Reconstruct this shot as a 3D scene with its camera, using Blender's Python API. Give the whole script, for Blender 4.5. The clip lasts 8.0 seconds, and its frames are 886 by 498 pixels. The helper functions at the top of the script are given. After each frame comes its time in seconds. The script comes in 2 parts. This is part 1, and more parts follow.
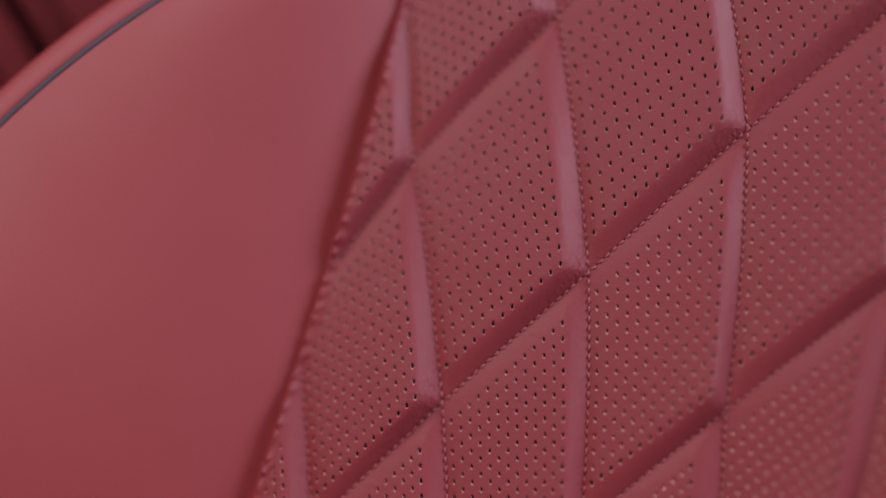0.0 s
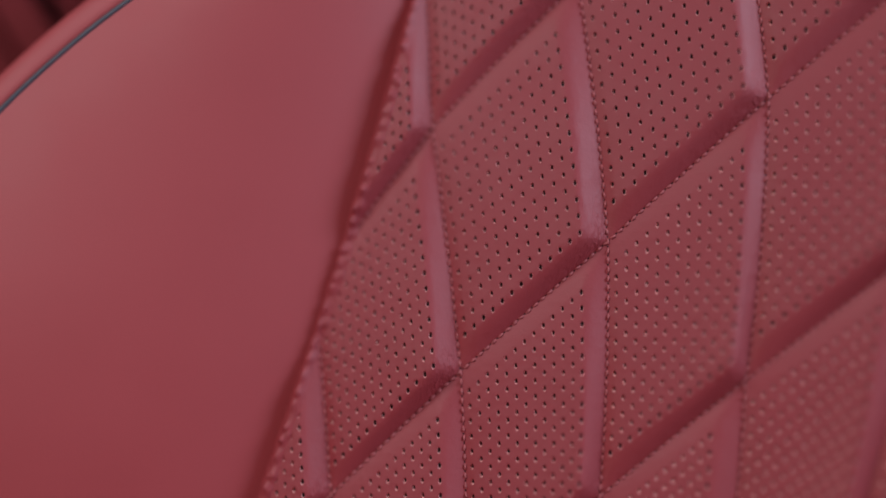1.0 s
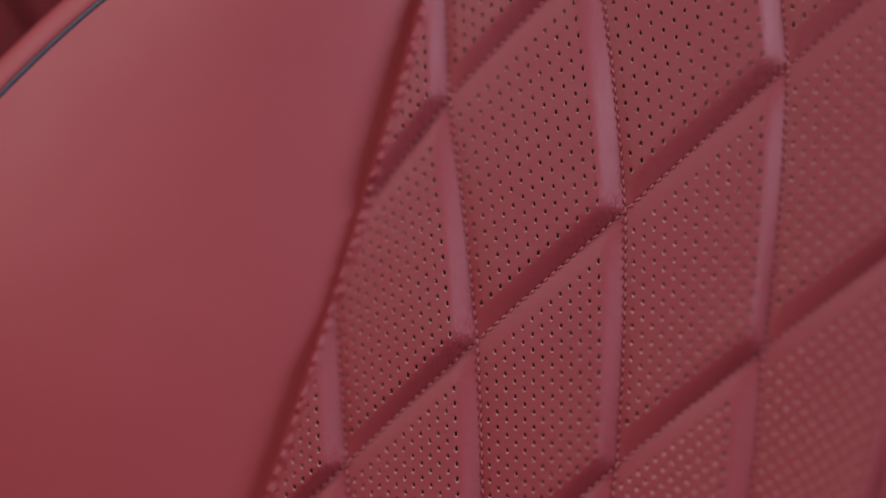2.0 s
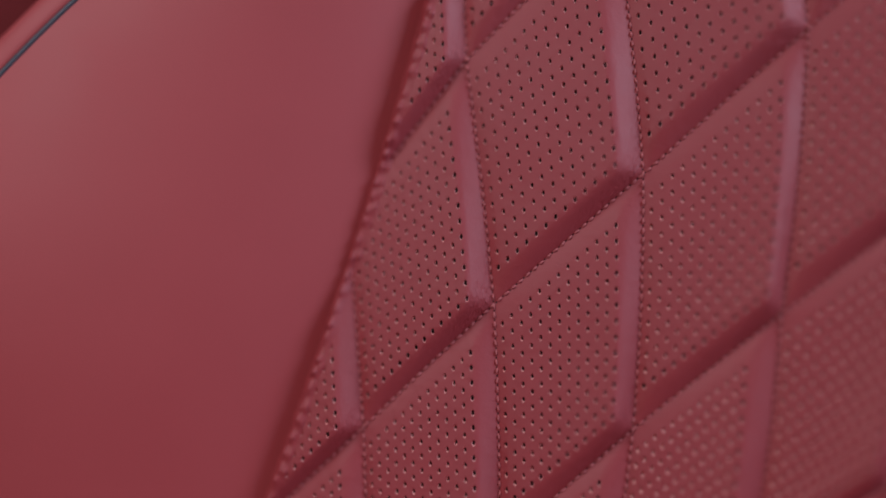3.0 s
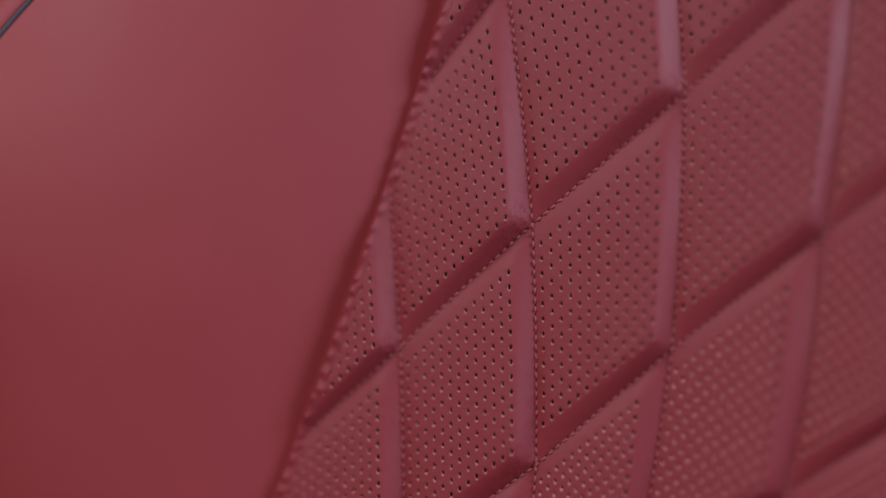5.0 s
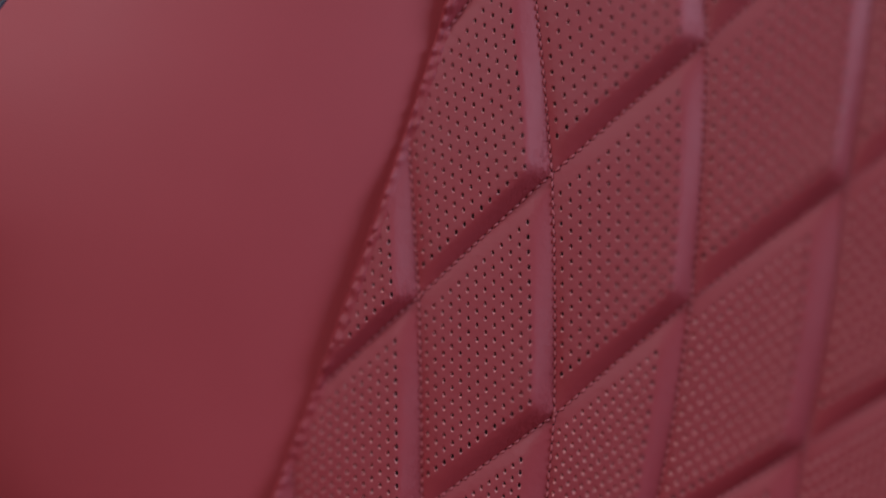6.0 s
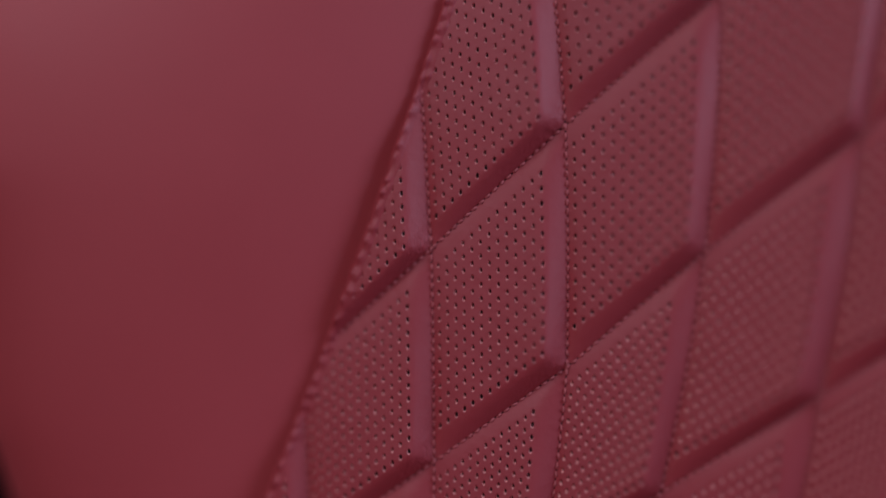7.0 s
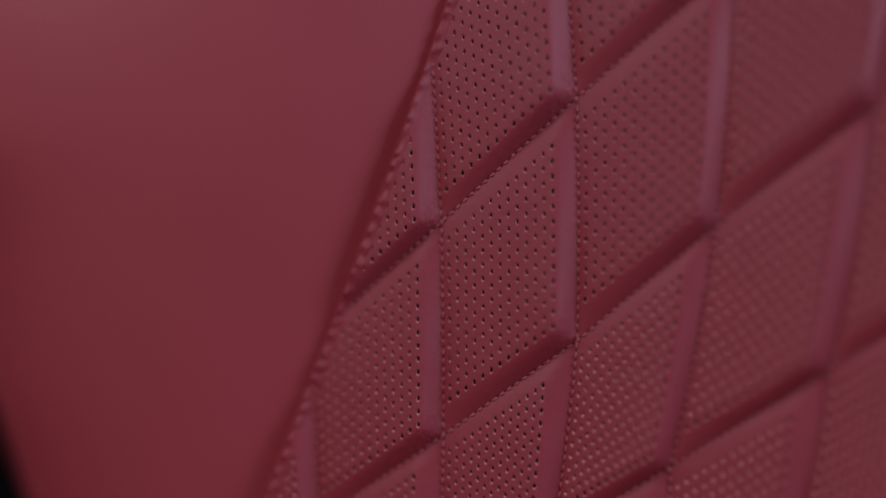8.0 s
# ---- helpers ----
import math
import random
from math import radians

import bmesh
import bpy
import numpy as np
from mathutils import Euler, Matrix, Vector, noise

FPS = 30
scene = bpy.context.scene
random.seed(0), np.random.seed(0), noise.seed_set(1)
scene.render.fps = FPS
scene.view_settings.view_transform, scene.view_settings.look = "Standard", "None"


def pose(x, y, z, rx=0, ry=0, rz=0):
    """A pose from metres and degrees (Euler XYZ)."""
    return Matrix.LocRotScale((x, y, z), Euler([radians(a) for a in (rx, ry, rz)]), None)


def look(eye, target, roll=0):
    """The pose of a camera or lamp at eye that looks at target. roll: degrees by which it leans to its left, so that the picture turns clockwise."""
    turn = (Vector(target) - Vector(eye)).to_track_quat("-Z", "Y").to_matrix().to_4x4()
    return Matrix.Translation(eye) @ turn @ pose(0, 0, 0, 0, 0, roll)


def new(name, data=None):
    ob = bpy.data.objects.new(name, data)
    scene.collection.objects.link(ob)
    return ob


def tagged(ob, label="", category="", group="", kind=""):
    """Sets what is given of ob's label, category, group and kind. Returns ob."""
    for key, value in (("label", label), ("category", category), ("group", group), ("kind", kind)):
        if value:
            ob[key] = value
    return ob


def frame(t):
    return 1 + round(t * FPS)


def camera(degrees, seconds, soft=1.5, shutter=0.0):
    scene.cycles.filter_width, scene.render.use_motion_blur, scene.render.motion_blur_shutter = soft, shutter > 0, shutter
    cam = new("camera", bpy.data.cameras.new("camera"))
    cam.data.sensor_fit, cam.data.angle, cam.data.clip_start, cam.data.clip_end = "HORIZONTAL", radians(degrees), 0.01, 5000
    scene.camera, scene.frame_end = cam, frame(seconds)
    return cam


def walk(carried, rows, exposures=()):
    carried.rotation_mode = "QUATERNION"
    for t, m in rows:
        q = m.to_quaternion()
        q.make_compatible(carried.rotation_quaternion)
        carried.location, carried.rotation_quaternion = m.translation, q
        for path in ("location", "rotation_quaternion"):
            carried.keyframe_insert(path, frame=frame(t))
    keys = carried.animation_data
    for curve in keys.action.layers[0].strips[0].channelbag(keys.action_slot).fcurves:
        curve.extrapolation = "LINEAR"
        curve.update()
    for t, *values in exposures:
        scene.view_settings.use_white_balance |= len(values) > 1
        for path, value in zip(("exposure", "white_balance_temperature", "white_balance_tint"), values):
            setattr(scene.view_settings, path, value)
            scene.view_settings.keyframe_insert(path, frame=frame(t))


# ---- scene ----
# Seat frame of reference: x across the backrest, y into it, z up along it.
# The whole backrest leans back, so this frame is tilted against the world.
EYE, RECLINE = 0.80, -16.0
SEAT = pose(0, 0, EYE, RECLINE, 0, 0)

cam = camera(42.0, 8.0, soft=1.8)
cam.data.dof.use_dof = True
cam.data.dof.focus_distance = 0.3584
cam.data.dof.aperture_fstop = 0.74
PATH = [
    (0.0, 0.00000, 0.00000, 0.00000, 0.000, 0.000, 0.000),
    (0.5, -0.00129, 0.00052, -0.00350, 0.271, -0.194, -0.145),
    (1.0, -0.00258, 0.00128, -0.00677, 0.507, -0.473, -0.139),
    (1.5, -0.00385, 0.00156, -0.00971, 0.729, -0.748, -0.207),
    (3.0, -0.00796, 0.00256, -0.01821, 1.307, -2.015, -0.404),
    (3.5, -0.00913, 0.00285, -0.02138, 1.574, -2.428, -0.461),
    (4.0, -0.01007, 0.00300, -0.02488, 1.891, -2.893, -0.632),
    (4.5, -0.01089, 0.00297, -0.02880, 2.218, -3.231, -0.717),
    (6.0, -0.01298, 0.00380, -0.04276, 3.269, -4.671, -0.955),
    (6.5, -0.01361, 0.00431, -0.04723, 3.476, -5.123, -0.997),
    (7.0, -0.01437, 0.00450, -0.05147, 3.641, -5.703, -1.034),
    (7.5, -0.01546, 0.00456, -0.05537, 3.714, -6.012, -1.158),
    (8.0, -0.01674, 0.00435, -0.05897, 3.744, -5.860, -1.248),
]


def path_pose(x, y, z, yaw, pitch, roll):
    turn = pose(0, 0, 0, 0, 0, yaw) @ pose(0, 0, 0, pitch) @ pose(0, 0, 0, 0, roll, 0) @ pose(0, 0, 0, 90)
    return SEAT @ Matrix.Translation((x, y, z)) @ turn


walk(cam, [(row[0], path_pose(*row[1:])) for row in PATH], exposures=[
    (0.0, -0.15, 6480, 8), (1.5, -0.22, 6470, 9), (3.5, -0.34, 6420, 11), (4.5, -0.39, 6380, 11), (6.5, -0.61, 6380, 25), (8.0, -0.86, 6300, 28)])

# ---- daylight: a pale sky, and two added lamps with no source in view ----
world = bpy.data.worlds.new("sky")
scene.world = world
world.use_nodes = True
wn = world.node_tree.nodes
sky = wn.new("ShaderNodeTexSky")
sky.sky_type, sky.sun_disc = "NISHITA", False
sky.sun_elevation, sky.sun_rotation = radians(40), radians(60)
world.node_tree.links.new(sky.outputs[0], wn["Background"].inputs[0])
wn["Background"].inputs[1].default_value = 0.08


def added_light(name, eye, target, wide, high, watts, colour):
    lamp = bpy.data.lights.new(name, "AREA")
    lamp.shape, lamp.size, lamp.size_y, lamp.energy, lamp.color = "RECTANGLE", wide, high, watts, colour
    ob = new(name, lamp)
    ob.matrix_world = look(eye, target)
    return ob


# unseen lamps, placed and tinted to shade the leather; their openings are assumed
added_light("added_overhead_light", (-0.70, -0.34, 1.58), (-0.70, -0.34, 0.0), 0.5, 0.9, 14.2, (1.0, 0.95, 0.97))
added_light("added_side_light", (0.97, 0.06, 1.32), (0.0, 0.06, 1.32), 0.8, 0.44, 17.5, (0.66, 0.80, 1.0))

# ---- materials ----


def material(name, colour, rough, specular=0.5):
    m = bpy.data.materials.new(name)
    m.use_nodes = True
    b = m.node_tree.nodes["Principled BSDF"]
    b.inputs["Base Color"].default_value = (*colour, 1)
    b.inputs["Roughness"].default_value = rough
    b.inputs["Specular IOR Level"].default_value = specular
    return m, m.node_tree.nodes, m.node_tree.links, b


def textured(name, colour, other, rough, grain, depth, blotch=60.0, specular=0.5, pebble=0.0, folds=1.0, strained=False):
    """Two-scale colour variation, a fine grain and, for leather, small pebbles, in metres of the thing's own frame."""
    m, nodes, links, b = material(name, colour, rough, specular)
    place = nodes.new("ShaderNodeTexCoord")
    big = nodes.new("ShaderNodeTexNoise")
    big.inputs["Scale"].default_value, big.inputs["Detail"].default_value = blotch, 4
    fine = nodes.new("ShaderNodeTexNoise")
    fine.inputs["Scale"].default_value, fine.inputs["Detail"].default_value = grain, 3
    mix = nodes.new("ShaderNodeMix")
    mix.data_type = "RGBA"
    mix.inputs["A"].default_value, mix.inputs["B"].default_value = (*colour, 1), (*other, 1)
    blend = nodes.new("ShaderNodeMath")
    blend.operation = "MULTIPLY_ADD"
    blend.inputs[1].default_value, blend.inputs[2].default_value = 0.5, 0.0
    add = nodes.new("ShaderNodeMath")
    add.operation = "ADD"
    for tex in (big, fine):
        links.new(place.outputs["Object"], tex.inputs["Vector"])
    links.new(big.outputs["Fac"], add.inputs[0])
    links.new(fine.outputs["Fac"], add.inputs[1])
    links.new(add.outputs[0], blend.inputs[0])
    links.new(blend.outputs[0], mix.inputs["Factor"])
    links.new(mix.outputs["Result"], b.inputs["Base Color"])
    gloss = nodes.new("ShaderNodeMapRange")
    gloss.inputs["To Min"].default_value, gloss.inputs["To Max"].default_value = rough - 0.07, rough + 0.07
    links.new(big.outputs["Fac"], gloss.inputs["Value"])
    links.new(gloss.outputs["Result"], b.inputs["Roughness"])
    bump = nodes.new("ShaderNodeBump")
    bump.inputs["Distance"].default_value = depth
    bump.inputs["Strength"].default_value = 1.0
    height = fine.outputs["Fac"]
    if pebble:
        crumple = nodes.new("ShaderNodeTexNoise")
        crumple.inputs["Scale"].default_value, crumple.inputs["Detail"].default_value = 260, 5
        links.new(place.outputs["Object"], crumple.inputs["Vector"])
        fold = nodes.new("ShaderNodeMath")
        fold.operation = "MULTIPLY_ADD"
        fold.inputs[1].default_value = folds
        links.new(crumple.outputs["Fac"], fold.inputs[0])
        links.new(fine.outputs["Fac"], fold.inputs[2])
        cells = nodes.new("ShaderNodeTexVoronoi")
        cells.feature = "DISTANCE_TO_EDGE"
        cells.inputs["Scale"].default_value = pebble
        links.new(place.outputs["Object"], cells.inputs["Vector"])
        flat = nodes.new("ShaderNodeMath")
        flat.operation = "MINIMUM"
        flat.inputs[1].default_value = 0.25
        links.new(cells.outputs["Distance"], flat.inputs[0])
        both = nodes.new("ShaderNodeMath")
        both.operation = "MULTIPLY_ADD"
        both.inputs[1].default_value = 2.0
        links.new(flat.outputs[0], both.inputs[0])
        links.new(fold.outputs[0], both.inputs[2])
        height = both.outputs[0]
    links.new(height, bump.inputs["Height"])
    normal = bump.outputs["Normal"]
    if strained:
        strain = nodes.new("ShaderNodeAttribute")
        strain.attribute_name = "strain"
        turn = nodes.new("ShaderNodeMapping")
        turn.inputs["Rotation"].default_value = (0, radians(-42), 0)
        turn.inputs["Scale"].default_value = (1.0, 1.0, 0.35)
        links.new(place.outputs["Object"], turn.inputs["Vector"])
        crease = nodes.new("ShaderNodeTexNoise")
        crease.inputs["Scale"].default_value, crease.inputs["Detail"].default_value, crease.inputs["Distortion"].default_value = 900, 3, 0.8
        links.new(turn.outputs[0], crease.inputs["Vector"])
        pull = nodes.new("ShaderNodeMath")
        pull.operation = "MULTIPLY"
        links.new(crease.outputs["Fac"], pull.inputs[0])
        links.new(strain.outputs["Fac"], pull.inputs[1])
        wrinkle = nodes.new("ShaderNodeBump")
        wrinkle.inputs["Distance"].default_value = 0.0009
        links.new(pull.outputs[0], wrinkle.inputs["Height"])
        links.new(normal, wrinkle.inputs["Normal"])
        normal = wrinkle.outputs["Normal"]
    links.new(normal, b.inputs["Normal"])
    return m


LEATHER = textured("red_leather", (0.38, 0.055, 0.063), (0.44, 0.065, 0.074), 0.64, 2600, 0.000018, blotch=35, pebble=1300, specular=0.74)
QUILT = textured("red_perforated_leather", (0.315, 0.042, 0.051), (0.375, 0.052, 0.062), 0.57, 2600, 0.00005, blotch=60, pebble=1500, folds=5.0, specular=0.58, strained=True)
# cut leather in the holes, coloured paler to look lit
LIT_CUT_EDGE = textured("lit_leather_cut_edge", (0.82, 0.43, 0.41), (0.70, 0.33, 0.32), 0.8, 4000, 0.00004)
# near-black colour for the shade down in perforations and needle holes
HOLE_SHADE = textured("dark_hole_shade", (0.012, 0.008, 0.009), (0.02, 0.012, 0.013), 0.95, 3000, 0.00005)
THREAD = textured("red_thread", (0.56, 0.16, 0.165), (0.46, 0.12, 0.125), 0.6, 5000, 0.0001, blotch=900)
PIPING = textured("slate_grey_piping", (0.055, 0.062, 0.085), (0.075, 0.082, 0.10), 0.5, 2500, 0.00006)
FOAM = textured("dark_foam", (0.03, 0.02, 0.02), (0.05, 0.03, 0.03), 0.95, 900, 0.0003)
DARK_RED = textured("dark_red_trim", (0.15, 0.018, 0.022), (0.19, 0.024, 0.028), 0.75, 1500, 0.0001, blotch=20, specular=0.15)
BLACK = textured("black_plastic", (0.006, 0.006, 0.008), (0.010, 0.010, 0.012), 0.8, 1200, 0.0001, blotch=20, specular=0.1)
LINING = textured("dark_red_lining", (0.13, 0.035, 0.038), (0.17, 0.05, 0.052), 0.9, 700, 0.0003, blotch=8)


# ---- building helpers ----


def mesh_of(name, verts, faces, mats, index=None, smooth=True):
    me = bpy.data.meshes.new(name)
    me.from_pydata([tuple(v) for v in verts], [], [tuple(f) for f in faces])
    for m in mats:
        me.materials.append(m)
    if index is not None:
        me.polygons.foreach_set("material_index", np.asarray(index, dtype=np.int32))
    me.polygons.foreach_set("use_smooth", np.full(len(me.polygons), smooth))
    me.update()
    return me


def part(name, me, parent, label=""):
    ob = new(name, me)
    ob.parent = parent
    return tagged(ob, label=label)


def thing(name, label, category, m=None, kind=""):
    ob = new(name)
    ob.matrix_world = m or Matrix()
    return tagged(ob, label=label, category=category, kind=kind)


def box_mesh(name, lo, hi, mat, bevel=0.0):
    bm = bmesh.new()
    bmesh.ops.create_cube(bm, size=1)
    for v in bm.verts:
        v.co = Vector([lo[n] + (v.co[n] + 0.5) * (hi[n] - lo[n]) for n in range(3)])
    if bevel:
        bmesh.ops.bevel(bm, geom=bm.edges[:], offset=bevel, segments=3, affect="EDGES", profile=0.6)
    me = bpy.data.meshes.new(name)
    bm.to_mesh(me)
    bm.free()
    me.materials.append(mat)
    return me


def grid_faces(rows, cols, start=0):
    return [(start + r * cols + c, start + r * cols + c + 1, start + (r + 1) * cols + c + 1, start + (r + 1) * cols + c)
            for r in range(rows - 1) for c in range(cols - 1)]


def tube(name, points, radius, mat, sides=10):
    """A round cord along points."""
    pts = np.array(points)
    tang = np.gradient(pts, axis=0)
    tang /= np.linalg.norm(tang, axis=1)[:, None]
    side = np.cross(tang, (0, 1, 0))
    side /= np.linalg.norm(side, axis=1)[:, None]
    up = np.cross(side, tang)
    a = np.linspace(0, 2 * np.pi, sides, endpoint=False)
    verts = (pts[:, None] + radius * (np.cos(a)[None, :, None] * side[:, None] + np.sin(a)[None, :, None] * up[:, None])).reshape(-1, 3)
    faces = [(r * sides + c, r * sides + (c + 1) % sides, (r + 1) * sides + (c + 1) % sides, (r + 1) * sides + c)
             for r in range(len(pts) - 1) for c in range(sides)]
    faces += [tuple(range(sides)), tuple((len(pts) - 1) * sides + c for c in range(sides))]
    return mesh_of(name, verts, faces, [mat])


# ---- the backrest's plan (metres in the seat frame) ----
D0, DX, DZ = 0.367, -0.13, 0.08


def base_y(x, z):
    return D0 + DX * x + DZ * z


def seam_x(z):
    """The seam between the quilted insert and the side bolster."""
    q = z * 1000
    return (-2.73e-7 * q ** 3 - 2.907e-4 * q ** 2 + 0.29877 * q - 35.5) / 1000


def outline_x(z):
    """The piped outer edge of the bolster."""
    q = np.clip(z, -0.24, 0.13) * 10
    return (-1.763 * q ** 4 + 6.1 * q ** 3 + 52.917 * q ** 2 + 64.67 * q - 177.2) / 1000 + 0.0026 * np.exp(-((z - 0.03) / 0.03) ** 2)


LATTICE_X = (44.419, 45.836, 2.363, -0.184, 1.239, -3.831, 0.212, -1.469)
LATTICE_Z = (-6.864, 41.231, -79.011, -6.098, 0.347, 2.16, 0.355, 0.615)
# hand-sewn seams: how far single crossings stray from the even lattice, in mm
NUDGE = {
    (1, 0): (-4.1, 2.4), (2, 0): (-1.4, 0.7), (0, 1): (1.3, 0.4), (1, 1): (-0.0, -0.4), (2, 1): (1.0, -0.4), (3, 1): (2.7,
    2.2), (0, 2): (1.1, -2.0), (1, 2): (1.9, -3.7), (2, 2): (-0.5, -1.6), (3, 2): (-2.5, -2.0), (2, 3): (-2.7, -2.8), (3,
    3): (1.2, -3.1), (4, 1): (-1.0, -1.2), (4, 2): (0.4, 1.1), (-1, 2): (-1.2, 0.0), (1, 3): (0.6, 3.6), (1, -1): (1.9,
    -1.9), (3, 4): (12.9, -1.4), (4, 3): (-4.2, -9.8), (4, 4): (15.1, -7.2), (5, 3): (-4.2, -9.8), (5, 4): (15.1, -7.2), (2,
    4): (12.9, -1.4), (5, 2): (0.4, 1.1)}


def lattice(i, k):
    """The crossing of the steep seam i and the slanting seam k, for arrays of fractions too."""
    a, b = i - 2.0, k - 1.0
    terms = (np.ones_like(a), a, b, a * b, a * a, b * b, a * a * b, a * b * b)
    x = sum(c * q for c, q in zip(LATTICE_X, terms))
    z = sum(c * q for c, q in zip(LATTICE_Z, terms))
    i0, k0 = np.floor(i + 1e-9), np.floor(k + 1e-9)
    s, t = i - i0, k - k0
    for di in (0, 1):
        for dk in (0, 1):
            w = (s if di else 1 - s) * (t if dk else 1 - t)
            for (ni, nk), (nx, nz) in NUDGE.items():
                hit = w * ((i0 + di == ni) & (k0 + dk == nk))
                x, z = x + hit * nx, z + hit * nz
    return x / 1000, z / 1000


PUFF = 0.0066
HOLES = 13


def hole_rows(i, k):
    """First hole and spacing across and down a panel, in fractions of it; the lower panels have wider bare flanks."""
    across = np.where(k >= 2, 0.0598, np.where(i >= 2, 0.0655, 0.0640))
    down = np.where(k < 1, 0.0640, 0.0620)
    return (0.050, across[()]), (0.105, down[()])


EDGE = 0.0011


def rise(s, row):
    """A panel comes up quickly from its near seam and on to its far shoulder."""
    top = row[0] + (HOLES - 1.05) * row[1]
    return 0.30 * (1 - np.exp(-s / 0.05)) + 0.70 * np.clip(s / top, 0, 1)


def drop(s, row, soft):
    """How far the shoulder has come down to the far seam: 1 on the panel, 0 in the seam; soft rounds the shoulder."""
    top = row[0] + (HOLES - 1.15) * row[1]
    fall = np.clip((s - top) / (1 - top), 0, 1)
    return 1 - (np.sqrt(fall ** 2 + soft ** 2) - soft) / (math.sqrt(1 + soft ** 2) - soft)


def padding_height(s, t, across, down):
    """Height of a quilted panel over its seams: the two far flanks meet in a soft hip."""
    one, two = drop(s, across, 0.28), drop(t, down, 0.55)
    soft = 0.5 * (one + two - np.sqrt((one - two) ** 2 + 0.012)) + 0.055 * one * two
    return np.maximum(soft, 0) * rise(s, across) * rise(t, down)


def bow(x):
    """The insert bows forward towards the middle of the seat."""
    return 0.3 * np.maximum(x - 0.055, 0) ** 2


def insert_y(x, z, high):
    """Depth of the insert's surface: the padding stands out of the base and rolls in at the bolster seam."""
    near = np.clip((EDGE - (x - seam_x(z))) / EDGE, 0, 1.0)
    roll = 0.0016 * (1 - np.sqrt(np.maximum(0, 1 - near ** 2)))
    return base_y(x, z) - bow(x) - high * (1 - 0.2 * near) + roll


def lattice_place(x, z):
    """The fractions (i, k) of the lattice at a place of the insert, by a few Newton steps."""
    i, k = np.full_like(x, 1.0), np.full_like(x, 1.0)
    h = 0.02
    for _ in range(14):
        x0, z0 = lattice(i, k)
        xi, zi = lattice(i + h, k)
        xk, zk = lattice(i, k + h)
        a, b, c, d = (xi - x0) / h, (xk - x0) / h, (zi - z0) / h, (zk - z0) / h
        det = a * d - b * c
        i = np.clip(i + 0.8 * (d * (x - x0) - b * (z - z0)) / det, -4, 6)
        k = np.clip(k + 0.8 * (a * (z - z0) - c * (x - x0)) / det, -3, 6)
    return i, k


# ---- one pattern of a perforated panel, in fractions of the panel ----
def panel_pattern(across, down):
    ring_n = 3
    tile = np.linspace(-0.5, HOLES - 0.5, HOLES * ring_n + 1)

    def lines(row):
        first, last = row[0] - 0.5 * row[1], row[0] + (HOLES - 0.5) * row[1]
        return np.r_[0, first * 0.25, first * 0.6, row[0] + tile * row[1], last + (1 - last) * np.array((0.15, 0.3, 0.45, 0.6, 0.72, 0.83, 0.92, 1.0))]

    sl, tl = lines(across), lines(down)
    ns, nt = len(sl), len(tl)
    s, t = [g.ravel() for g in np.meshgrid(sl, tl)]
    edge_s, edge_t, reach, sink = s.copy(), t.copy(), np.zeros_like(s), np.zeros_like(s)
    faces, index, extra = [], [], []
    taken = set()
    count = len(s)
    walkway = [(0, 0), (1, 0), (2, 0), (3, 0), (3, 1), (3, 2), (3, 3), (2, 3), (1, 3), (0, 3), (0, 2), (0, 1)]
    for row in range(HOLES):
        for col in range(HOLES):
            c0, r0 = 3 + 3 * col, 3 + 3 * row
            taken |= {(c0 + a, r0 + b) for a in range(3) for b in range(3)}
            outer = [(r0 + b) * ns + c0 + a for a, b in walkway]
            sc, tc = across[0] + col * across[1], down[0] + row * down[1]
            rings = [outer]
            for radius, depth in ((0.00104, 0.0), (0.00078, 0.0), (0.00073, 0.00006), (0.00066, 0.00030), (0.00060, 0.00090)):
                rings.append(list(range(count, count + 12)))
                count += 12
                rim = col == HOLES - 1 or row == HOLES - 1
                extra += [(sc, tc, s[o], t[o], radius * (1.12 if rim else 1.0), depth, depth * (0.10 if rim else 0.33)) for o in outer]
            for n, (one, two) in enumerate(zip(rings, rings[1:])):
                for e in range(12):
                    faces.append((one[e], two[e], two[(e + 1) % 12], one[(e + 1) % 12]))
                    index.append((0, 0, 0, 1, 1)[n])
            faces.append(tuple(reversed(rings[-1])))
            index.append(2)
    for r in range(nt - 1):
        for c in range(ns - 1):
            if (c, r) not in taken:
                faces.append((r * ns + c, (r + 1) * ns + c, (r + 1) * ns + c + 1, r * ns + c + 1))
                index.append(0)
    extra = np.array(extra)
    s, t = np.r_[s, extra[:, 0]], np.r_[t, extra[:, 1]]
    edge_s, edge_t = np.r_[edge_s, extra[:, 2]], np.r_[edge_t, extra[:, 3]]
    return s, t, edge_s, edge_t, np.r_[reach, extra[:, 4]], np.r_[sink, extra[:, 5]], np.r_[sink, extra[:, 6]], faces, np.array(index)


PATTERNS = {hole_rows(i, k): panel_pattern(*hole_rows(i, k)) for i in (1, 2) for k in (0, 1, 2)}


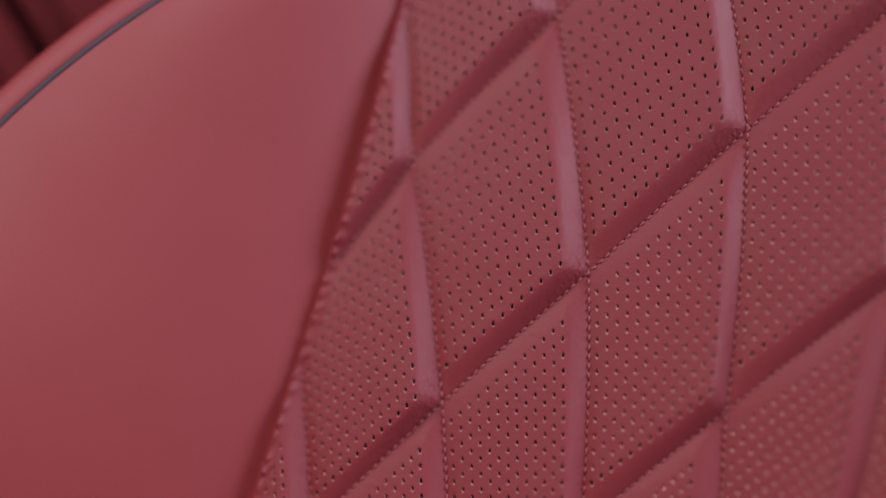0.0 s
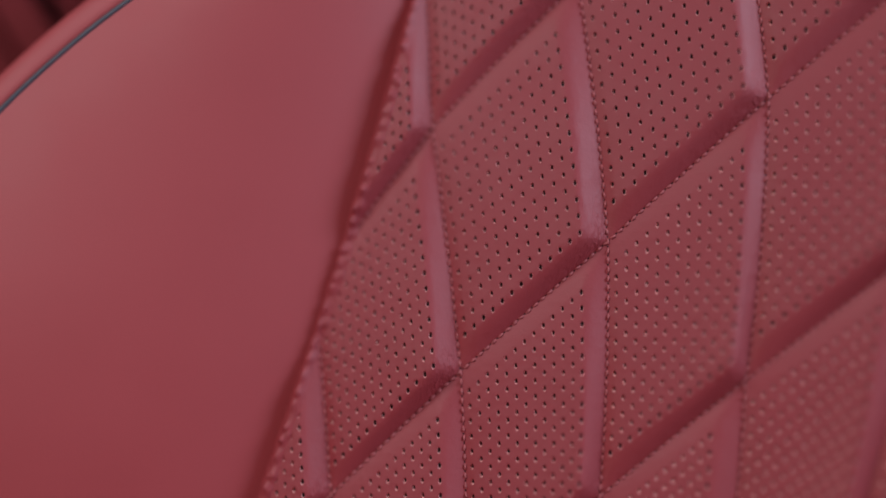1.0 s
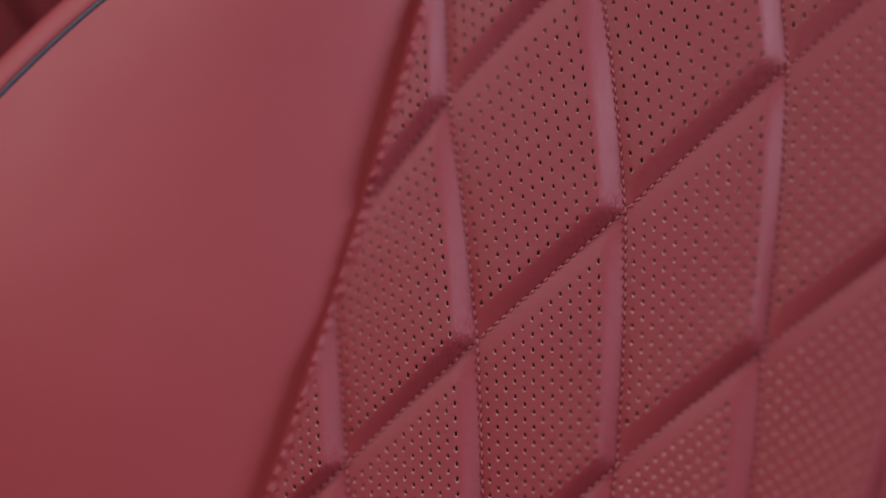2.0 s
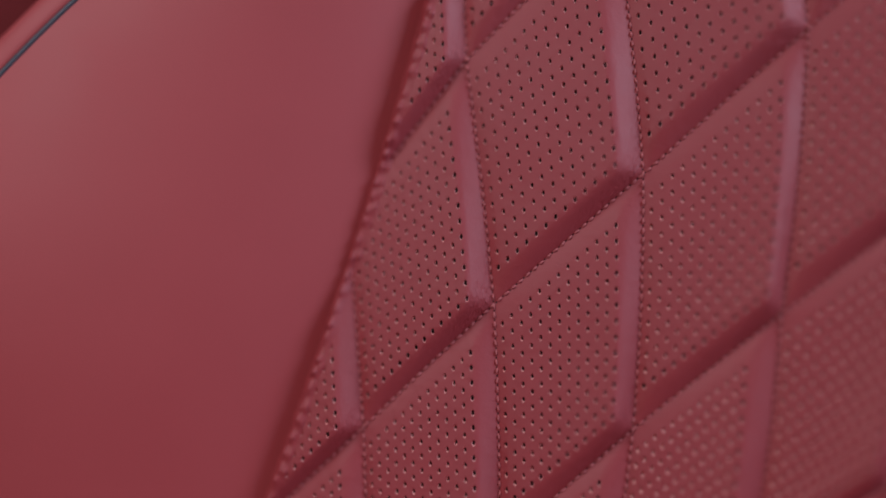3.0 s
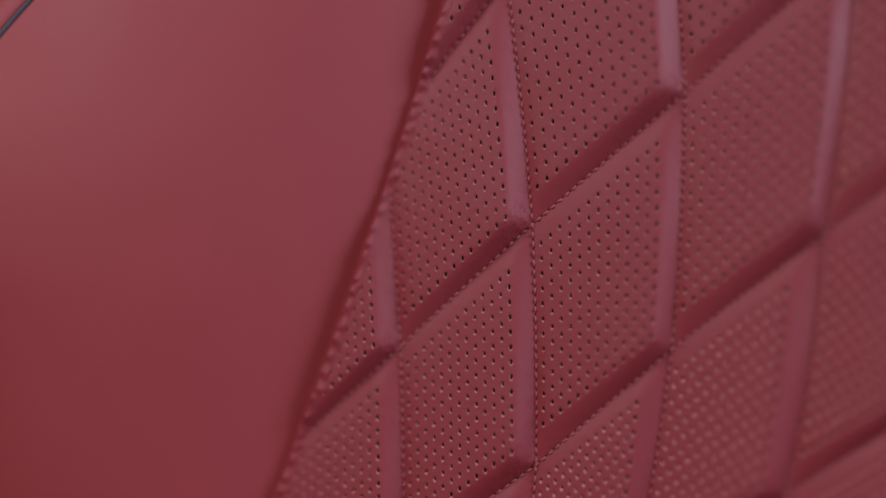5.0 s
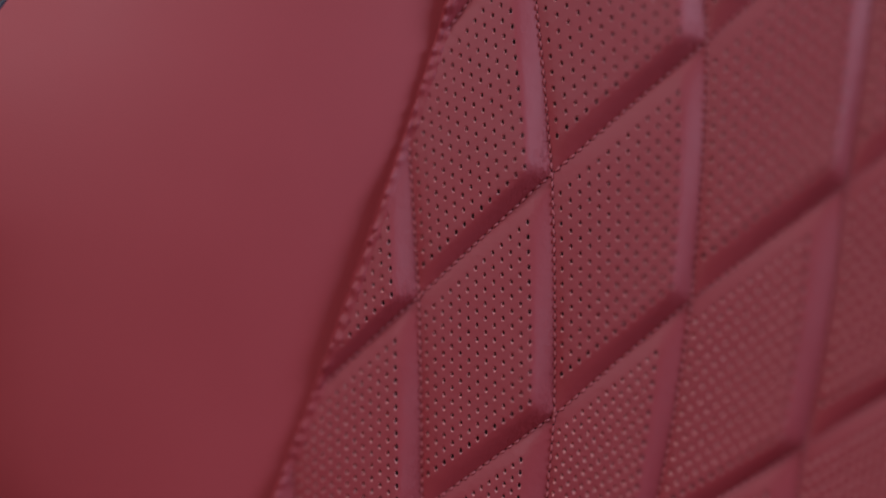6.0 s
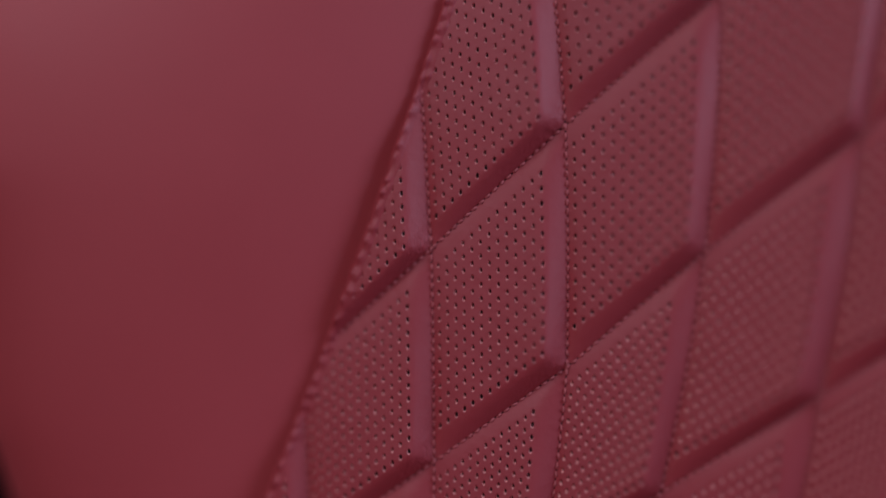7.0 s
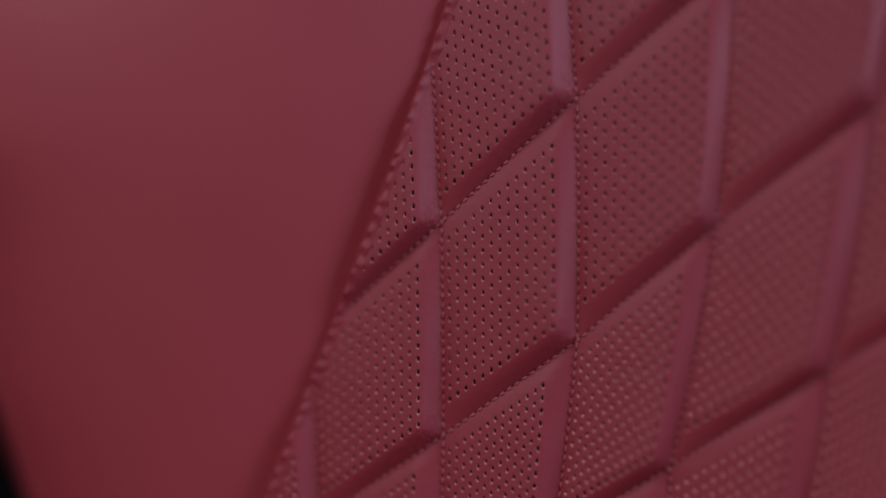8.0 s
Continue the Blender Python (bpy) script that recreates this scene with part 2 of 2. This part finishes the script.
def quilted_panel(i, k, parent):
    """One perforated quilted panel between the seams i, i + 1 and k, k + 1, cut off at the bolster seam."""
    s, t, es, et, reach, sink, lean, faces, index = PATTERNS[hole_rows(i, k)]
    across, down = hole_rows(i, k)
    lean = lean * min(max(1.0 + 0.9 * (i + k - 2), 1.0), 2.5)  # slanted more towards the middle of the seat, so the pale lit-looking hole walls show
    x, z = lattice(i + np.minimum(s, 0.999999), k + np.minimum(t, 0.999999))
    ex, ez = lattice(i + np.minimum(es, 0.999999), k + np.minimum(et, 0.999999))
    gap = np.hypot(ex - x, ez - z)
    part_way = np.where(reach > 0, reach / np.maximum(gap, 1e-9), 0)
    hs, ht = s + (es - s) * part_way, t + (et - t) * part_way
    x, z = x + (ex - x) * part_way * 0.71 + lean, z + (ez - z) * part_way * 1.20 + 0.7 * lean
    wave = np.array([noise.noise((a * 40, b * 40, i * 3.1 + k)) for a, b in zip(x[::1], z[::1])]) * 0.00045
    high = (PUFF + wave) * padding_height(hs, ht, across, down)
    y = insert_y(x, z, high) + sink
    x_cut = np.maximum(x, seam_x(z))
    inside = x - seam_x(z) > 0.0
    keep = [n for n, f in enumerate(faces) if any(inside[v] for v in f)]
    if len(keep) < 40:
        return None
    used = sorted({v for n in keep for v in faces[n]})
    slot = {v: n for n, v in enumerate(used)}
    verts = np.c_[x_cut, y, z][used]
    me = mesh_of("quilted_panel", verts, [[slot[v] for v in faces[n]] for n in keep], [QUILT, LIT_CUT_EDGE, HOLE_SHADE], index[keep])
    # leather is gathered in the rolls next to the seam crossings, and a little along every seam
    cornered = np.exp(-np.hypot((1 - hs) * 0.045, (1 - ht) * 0.075) / 0.009)
    along = 0.10 * (np.exp(-(1 - ht) / 0.05) + np.exp(-(1 - hs) / 0.05))
    strain = me.attributes.new("strain", "FLOAT", "POINT")
    strain.data.foreach_set("value", np.minimum(cornered * 1.3 + along, 1.0)[used].astype(np.float32))
    return part("quilted_panel", me, parent)


def stitch_row(name, xs, zs, parent, pitch=0.0029, length=0.0021, radius=0.00032):
    """A row of short thread stitches lying along a seam."""
    pts = np.c_[xs, zs]
    run = np.r_[0, np.cumsum(np.hypot(*np.diff(pts, axis=0).T))]
    verts, faces, index = [], [], []
    sides = 6
    for n in range(int(run[-1] / pitch)):
        mid = (n + 0.5) * pitch + random.uniform(-0.0001, 0.0001)
        line = []
        for q, fat, sunk in ((-0.5, 0.35, 0.0004), (-0.36, 0.85, 0.0001), (0, 1.05, -0.00018), (0.36, 0.85, 0.0001), (0.5, 0.35, 0.0004)):
            d = mid + q * length
            px, pz = np.interp(d, run, pts[:, 0]), np.interp(d, run, pts[:, 1])
            line.append((px, pz, fat, sunk))
        if line[0][0] < seam_x(line[0][1]) + 0.001:
            continue
        dx, dz = line[-1][0] - line[0][0], line[-1][1] - line[0][1]
        norm = math.hypot(dx, dz)
        ux, uz = -dz / norm, dx / norm
        start = len(verts)
        lean = random.uniform(-0.00012, 0.00012)
        for m, (px, pz, fat, sunk) in enumerate(line):
            py = float(insert_y(px, pz, 0.0)) - 0.00045 + sunk
            for e in range(sides):
                a = 2 * math.pi * e / sides
                off = radius * fat * math.cos(a) + lean * (m - 2)
                verts.append((px + ux * off, py - radius * fat * math.sin(a), pz + uz * off))
        for m in range(4):
            for e in range(sides):
                faces.append((start + m * sides + e, start + m * sides + (e + 1) % sides,
                              start + (m + 1) * sides + (e + 1) % sides, start + (m + 1) * sides + e))
                index.append(0)
        # the needle hole into which the thread dives: its shade painted on a low dark dome
        d = mid + 0.5 * pitch
        px, pz = np.interp(d, run, pts[:, 0]), np.interp(d, run, pts[:, 1])
        py = float(insert_y(px, pz, 0.0))
        start = len(verts)
        for e in range(8):
            a = 2 * math.pi * e / 8
            along, over = 0.00032 * math.cos(a), 0.00026 * math.sin(a)
            verts.append((px + (dx * along - dz * over) / norm, py - 0.00012, pz + (dz * along + dx * over) / norm))
        verts.append((px, py - 0.00030, pz))
        for e in range(8):
            faces.append((start + e, start + (e + 1) % 8, start + 8))
            index.append(1)
    if not faces:
        return None
    return part(name, mesh_of(name, verts, faces, [THREAD, HOLE_SHADE], index), parent)


def gathered_edge(parent):
    """The insert's edge along the bolster seam: leather gathered into small uneven puckers by the stitches."""
    zs = np.arange(-0.232, 0.120, 0.00042)
    off = np.array((-0.0011, -0.0007, -0.0003, 0.0001, 0.0005, 0.0009, 0.0013, 0.0017, 0.0021, 0.0025, 0.0030, 0.0036, 0.0042))
    z = np.repeat(zs[:, None], len(off), 1)
    x = seam_x(z) + off
    i, k = lattice_place(x.ravel(), z.ravel())
    i0, k0 = np.floor(i), np.floor(k)
    high = PUFF * padding_height(i - i0, k - k0, *hole_rows(i0, k0)).reshape(x.shape)
    high = np.maximum(high, 0.0016 * np.clip(1 - off / 0.003, 0, 1))  # the edge bridges the grooves
    dice = random.Random(12)
    pucker = np.zeros_like(x)
    at = -0.232
    while at < 0.120:
        at += dice.uniform(0.0036, 0.0058)
        second = dice.random() < 0.45
        for mid in [dice.uniform(0.0005, 0.0013)] + [dice.uniform(0.0021, 0.0029)] * second:
            spot, long, wide, tall = at + dice.uniform(-0.0010, 0.0010), dice.uniform(0.0013, 0.0019), dice.uniform(0.0010, 0.0014), dice.uniform(0.0007, 0.0013)
            bead = tall * np.exp(-((z - spot + 0.2 * (off - mid)) / long) ** 2 - ((off - mid) / wide) ** 2)
            pucker = np.maximum(pucker, bead * (0.6 if mid > 0.002 else 1.0))
    under = np.clip((0.0004 - off) / 0.0015, 0, 1)
    fade = np.clip((off - 0.0030) / 0.0012, 0, 1)
    y = insert_y(np.maximum(x, seam_x(z)), z, high) - 0.00022 - pucker + 0.0065 * under ** 1.6 + 0.0006 * fade
    x = x - 0.4 * pucker * np.clip((0.0013 - off) / 0.001, 0, 1)
    part("gathered_edge", mesh_of("gathered_edge", np.stack([x, y, z], -1).reshape(-1, 3), grid_faces(len(zs), len(off)), [QUILT]),
         parent, "red leather edge gathered into small puckers")


# ---- an unseen cabin, made up to close the place round the added lamps ----
def shell():
    lo, hi, top, t = Vector((-1.0, -1.6, 0.0)), Vector((1.0, 1.3, 0.0)), 1.6, 0.05
    floor = tagged(new("floor", box_mesh("floor", (lo.x - t, lo.y - t, -t), (hi.x + t, hi.y + t, 0), BLACK)),
                   "unseen dark cabin floor under the seat", "floor", kind="structure")
    for name, a, b in (
        ("wall_front", (lo.x, lo.y - t, 0), (hi.x, lo.y, top)),
        ("wall_back", (lo.x, hi.y, 0), (hi.x, hi.y + t, top)),
    ):
        tagged(new(name, box_mesh(name, a, b, LINING)), "unseen plain dark red fabric cabin lining", "wall", kind="structure")
    tagged(new("wall_west", box_mesh("wall_west", (lo.x - t, lo.y - t, 0), (lo.x, hi.y + t, top), LINING)),
           "unseen plain dark red fabric cabin lining", "wall", kind="structure")
    # the east wall has an assumed opening, set round the added side lamp
    east = tagged(new("wall_east"), "unseen plain dark red fabric lining round an assumed opening", "wall", kind="structure")
    for a, b in (((hi.x, lo.y - t, 0), (hi.x + t, hi.y + t, 1.09)), ((hi.x, lo.y - t, 1.55), (hi.x + t, hi.y + t, top)),
                 ((hi.x, lo.y - t, 1.09), (hi.x + t, -0.36, 1.55)), ((hi.x, 0.48, 1.09), (hi.x + t, hi.y + t, 1.55))):
        part("wall_panel", box_mesh("wall_panel", a, b, LINING), east)
    # the ceiling is one mesh with an assumed opening round the overhead lamp
    bm = bmesh.new()
    xs, ys = (lo.x - t, -0.97, -0.43, hi.x + t), (lo.y - t, -0.81, 0.13, hi.y + t)
    for n in range(3):
        for m in range(3):
            if n == 1 and m == 1:
                continue
            made = bmesh.ops.create_cube(bm, size=1)["verts"]
            for v in made:
                v.co = Vector((xs[n] + (v.co.x + 0.5) * (xs[n + 1] - xs[n]), ys[m] + (v.co.y + 0.5) * (ys[m + 1] - ys[m]), top + (v.co.z + 0.5) * t))
    me = bpy.data.meshes.new("ceiling")
    bm.to_mesh(me)
    bm.free()
    me.materials.append(LINING)
    tagged(new("ceiling", me), "unseen dark red fabric headlining with an assumed opening", "ceiling", kind="structure")


shell()

# ---- the seat ----
seat = thing("car_seat", "red leather car seat backrest with perforated diamond quilting", "car seat", SEAT)


def lower_roll(z):
    """Further down the bolster rolls back round its side: 0 above, 1 below."""
    q = np.clip((-0.06 - z) / 0.10, 0, 1)
    return q * q * (3 - 2 * q)


def bolster_point(u, z):
    """u: 0 at the insert's seam, 1 at the piped outer edge."""
    x0, x1 = seam_x(z) + 0.0025, outline_x(z) + 0.001 - 0.0355 * lower_roll(z)
    x = x0 + (x1 - x0) * u
    width = x0 - x1
    crown = 0.033 * (1 - np.exp(-width / 0.05))
    side = np.clip((u - 0.42) / 0.58, 0, 1)
    # sunk beside the insert, it comes forward in a wide curve and turns back before the piping
    out = crown * (1 - (1 - u) ** 2.3) - 0.0022 - 0.0012 * np.clip((u - 0.7) / 0.3, 0, 1) ** 2 - 0.057 * lower_roll(z) * side ** 4.0
    return x, base_y(x, z) + 0.0004 - out + 1.25 * u * np.maximum(-0.015 - z, 0) ** 2 + 0.003 * u * np.tanh(z / 0.03), z


def bolster():
    us = np.r_[0, np.linspace(0.004, 0.1, 14), np.linspace(0.12, 1, 60)]
    zs = np.linspace(-0.235, 0.125, 120)
    u, z = np.meshgrid(us, zs)
    x, y, z = bolster_point(u, z)
    wave = np.array([noise.noise((a * 14, b * 14, 3.0)) for a, b in zip(x.ravel(), z.ravel())]).reshape(x.shape)
    y = y + 0.0007 * wave * np.clip(u * 6, 0, 1) * np.clip((1 - u) * 6, 0, 1)
    front = np.stack([x, y, z], -1).reshape(-1, 3)
    part("side_bolster", mesh_of("side_bolster", front, grid_faces(len(zs), len(us)), [LEATHER]), seat, "smooth red leather side bolster")
    # piping cord along the outer edge
    zz = np.linspace(-0.235, 0.125, 150)
    px, py, pz = bolster_point(np.ones_like(zz), zz)
    part("piping", tube("piping", np.c_[px, py + 0.0001, pz], 0.00088, PIPING), seat, "thin slate-grey piping cord")
    # side panel: rolls away from the piping and runs back
    gap = np.r_[0, 0.0008, 0.002, 0.004, 0.007, 0.010, 0.0122, 0.0135, 0.014, 0.0135] * 0.78
    back = np.r_[0.0012, 0.0004, 0.0, 0.0001, 0.0007, 0.0019, 0.0040, 0.008, 0.016, 0.028]
    tx, tz = np.gradient(px), np.gradient(pz)
    norm = np.hypot(tx, tz)
    nx, nz = -tz / norm, tx / norm
    side = np.stack([px[:, None] + nx[:, None] * gap, py[:, None] + back, pz[:, None] + nz[:, None] * gap], -1).reshape(-1, 3)
    part("side_panel", mesh_of("side_panel", side, grid_faces(len(zz), len(gap)), [LEATHER]), seat, "red leather side panel beyond the piping")


bolster()

# closed back of the seat, from the side panel across
def back_shell():
    zs = np.linspace(-0.235, 0.115, 50)
    us = np.linspace(0, 1, 16)
    left = outline_x(zs) + 0.001 - 0.024 * lower_roll(zs) - 0.004
    x = left[:, None] + (0.20 - left[:, None]) * us
    z = np.repeat(zs[:, None], len(us), 1)
    y = base_y(x, z) + 0.030 + 0.09 * lower_roll(z) + 0.08 * np.clip(us * 2, 0, 1) + 0.02 * np.sin(np.pi * us)
    verts = np.stack([x, y, z], -1).reshape(-1, 3)
    part("back_shell", mesh_of("back_shell", verts, grid_faces(len(zs), len(us)), [BLACK]), seat, "plain black seat back")


back_shell()

# padding behind the insert, and the frame that stands on the floor
core_y = 0.395
part("padding", box_mesh("padding", (-0.02, core_y, -0.36), (0.20, core_y + 0.08, 0.10), FOAM, 0.01), seat, "dark foam padding behind the cover")
insert = part("insert", box_mesh("insert", (-0.02, core_y - 0.006, -0.30), (0.22, core_y - 0.001, 0.16), FOAM), seat, "quilted perforated red leather insert")
foot_z = -(EYE - 0.02) / math.cos(radians(RECLINE))
part("seat_frame", box_mesh("seat_frame", (-0.12, core_y + 0.02, foot_z), (0.25, core_y + 0.07, -0.34), BLACK, 0.008), seat, "dark seat frame on the floor")

# out of view, set high to throw warm red bounce onto the lower flanks
part("seat_cushion", box_mesh("seat_cushion", (-0.22, -0.12, -0.42), (0.30, 0.36, -0.255), LEATHER, 0.03), seat, "unseen smooth red leather seat cushion, raised to bounce red light")

# ---- background trim beside the seat ----
trim_panel = thing("upholstered_panel", "dark red padded side panel with a dark slanting groove", "interior panel", SEAT)
trim_y = 0.414
slant = Matrix.Translation((-0.149, 0, 0.079)) @ pose(0, 0, 0, 0, -32.6, 0)


def slanted_board(name, left, right, front, mat, label=""):
    me = box_mesh(name, (left, trim_y + front, -0.10), (right, trim_y + 0.03, 0.30), mat, 0.0022)
    me.transform(slant)
    part(name, me, trim_panel, label)


slanted_board("backing_board", -0.30, 0.085, 0.022, BLACK, "black backing in the groove")
slanted_board("padded_board", -0.30, -0.0215, 0.004, DARK_RED)
slanted_board("padded_board", -0.0190, -0.0035, 0.0, DARK_RED)
slanted_board("raised_strip", 0.0035, 0.0090, -0.003, DARK_RED)
slanted_board("padded_board", 0.0105, 0.085, 0.008, DARK_RED)
part("lower_board", box_mesh("lower_board", (-0.62, trim_y + 0.10, -0.78), (-0.05, trim_y + 0.13, 0.10), BLACK, 0.006), trim_panel, "black plastic lower trim")

# ---- quilted panels and their stitching ----
for i in range(-3, 5):
    for k in range(-2, 5):
        cx, cz = lattice(np.array([i, i + 0.999, i, i + 0.999]), np.array([k, k, k + 0.999, k + 0.999]))
        if cx.max() < seam_x(cz.min()) or cz.min() > 0.115 or cz.max() < -0.225 or cx.min() > 0.17:
            continue
        if (cx - seam_x(cz)).max() < 0.002:
            continue
        quilted_panel(i, k, insert)

for i in range(-2, 6):
    ks = np.linspace(-2, 4.999, 260)
    xs, zs = lattice(np.full_like(ks, float(i)), ks)
    ok = (zs < 0.12) & (zs > -0.23) & (xs > seam_x(zs)) & (xs < 0.19)
    if ok.sum() > 6:
        stitch_row("seam_stitching", xs[ok], zs[ok], insert)
for k in range(-2, 5):
    iz = np.linspace(-2.9, 4.999, 300)
    xs, zs = lattice(iz, np.full_like(iz, float(k)))
    ok = (zs < 0.12) & (zs > -0.23) & (xs > seam_x(zs)) & (xs < 0.19)
    if ok.sum() > 6:
        stitch_row("seam_stitching", xs[ok], zs[ok], insert)
gathered_edge(insert)
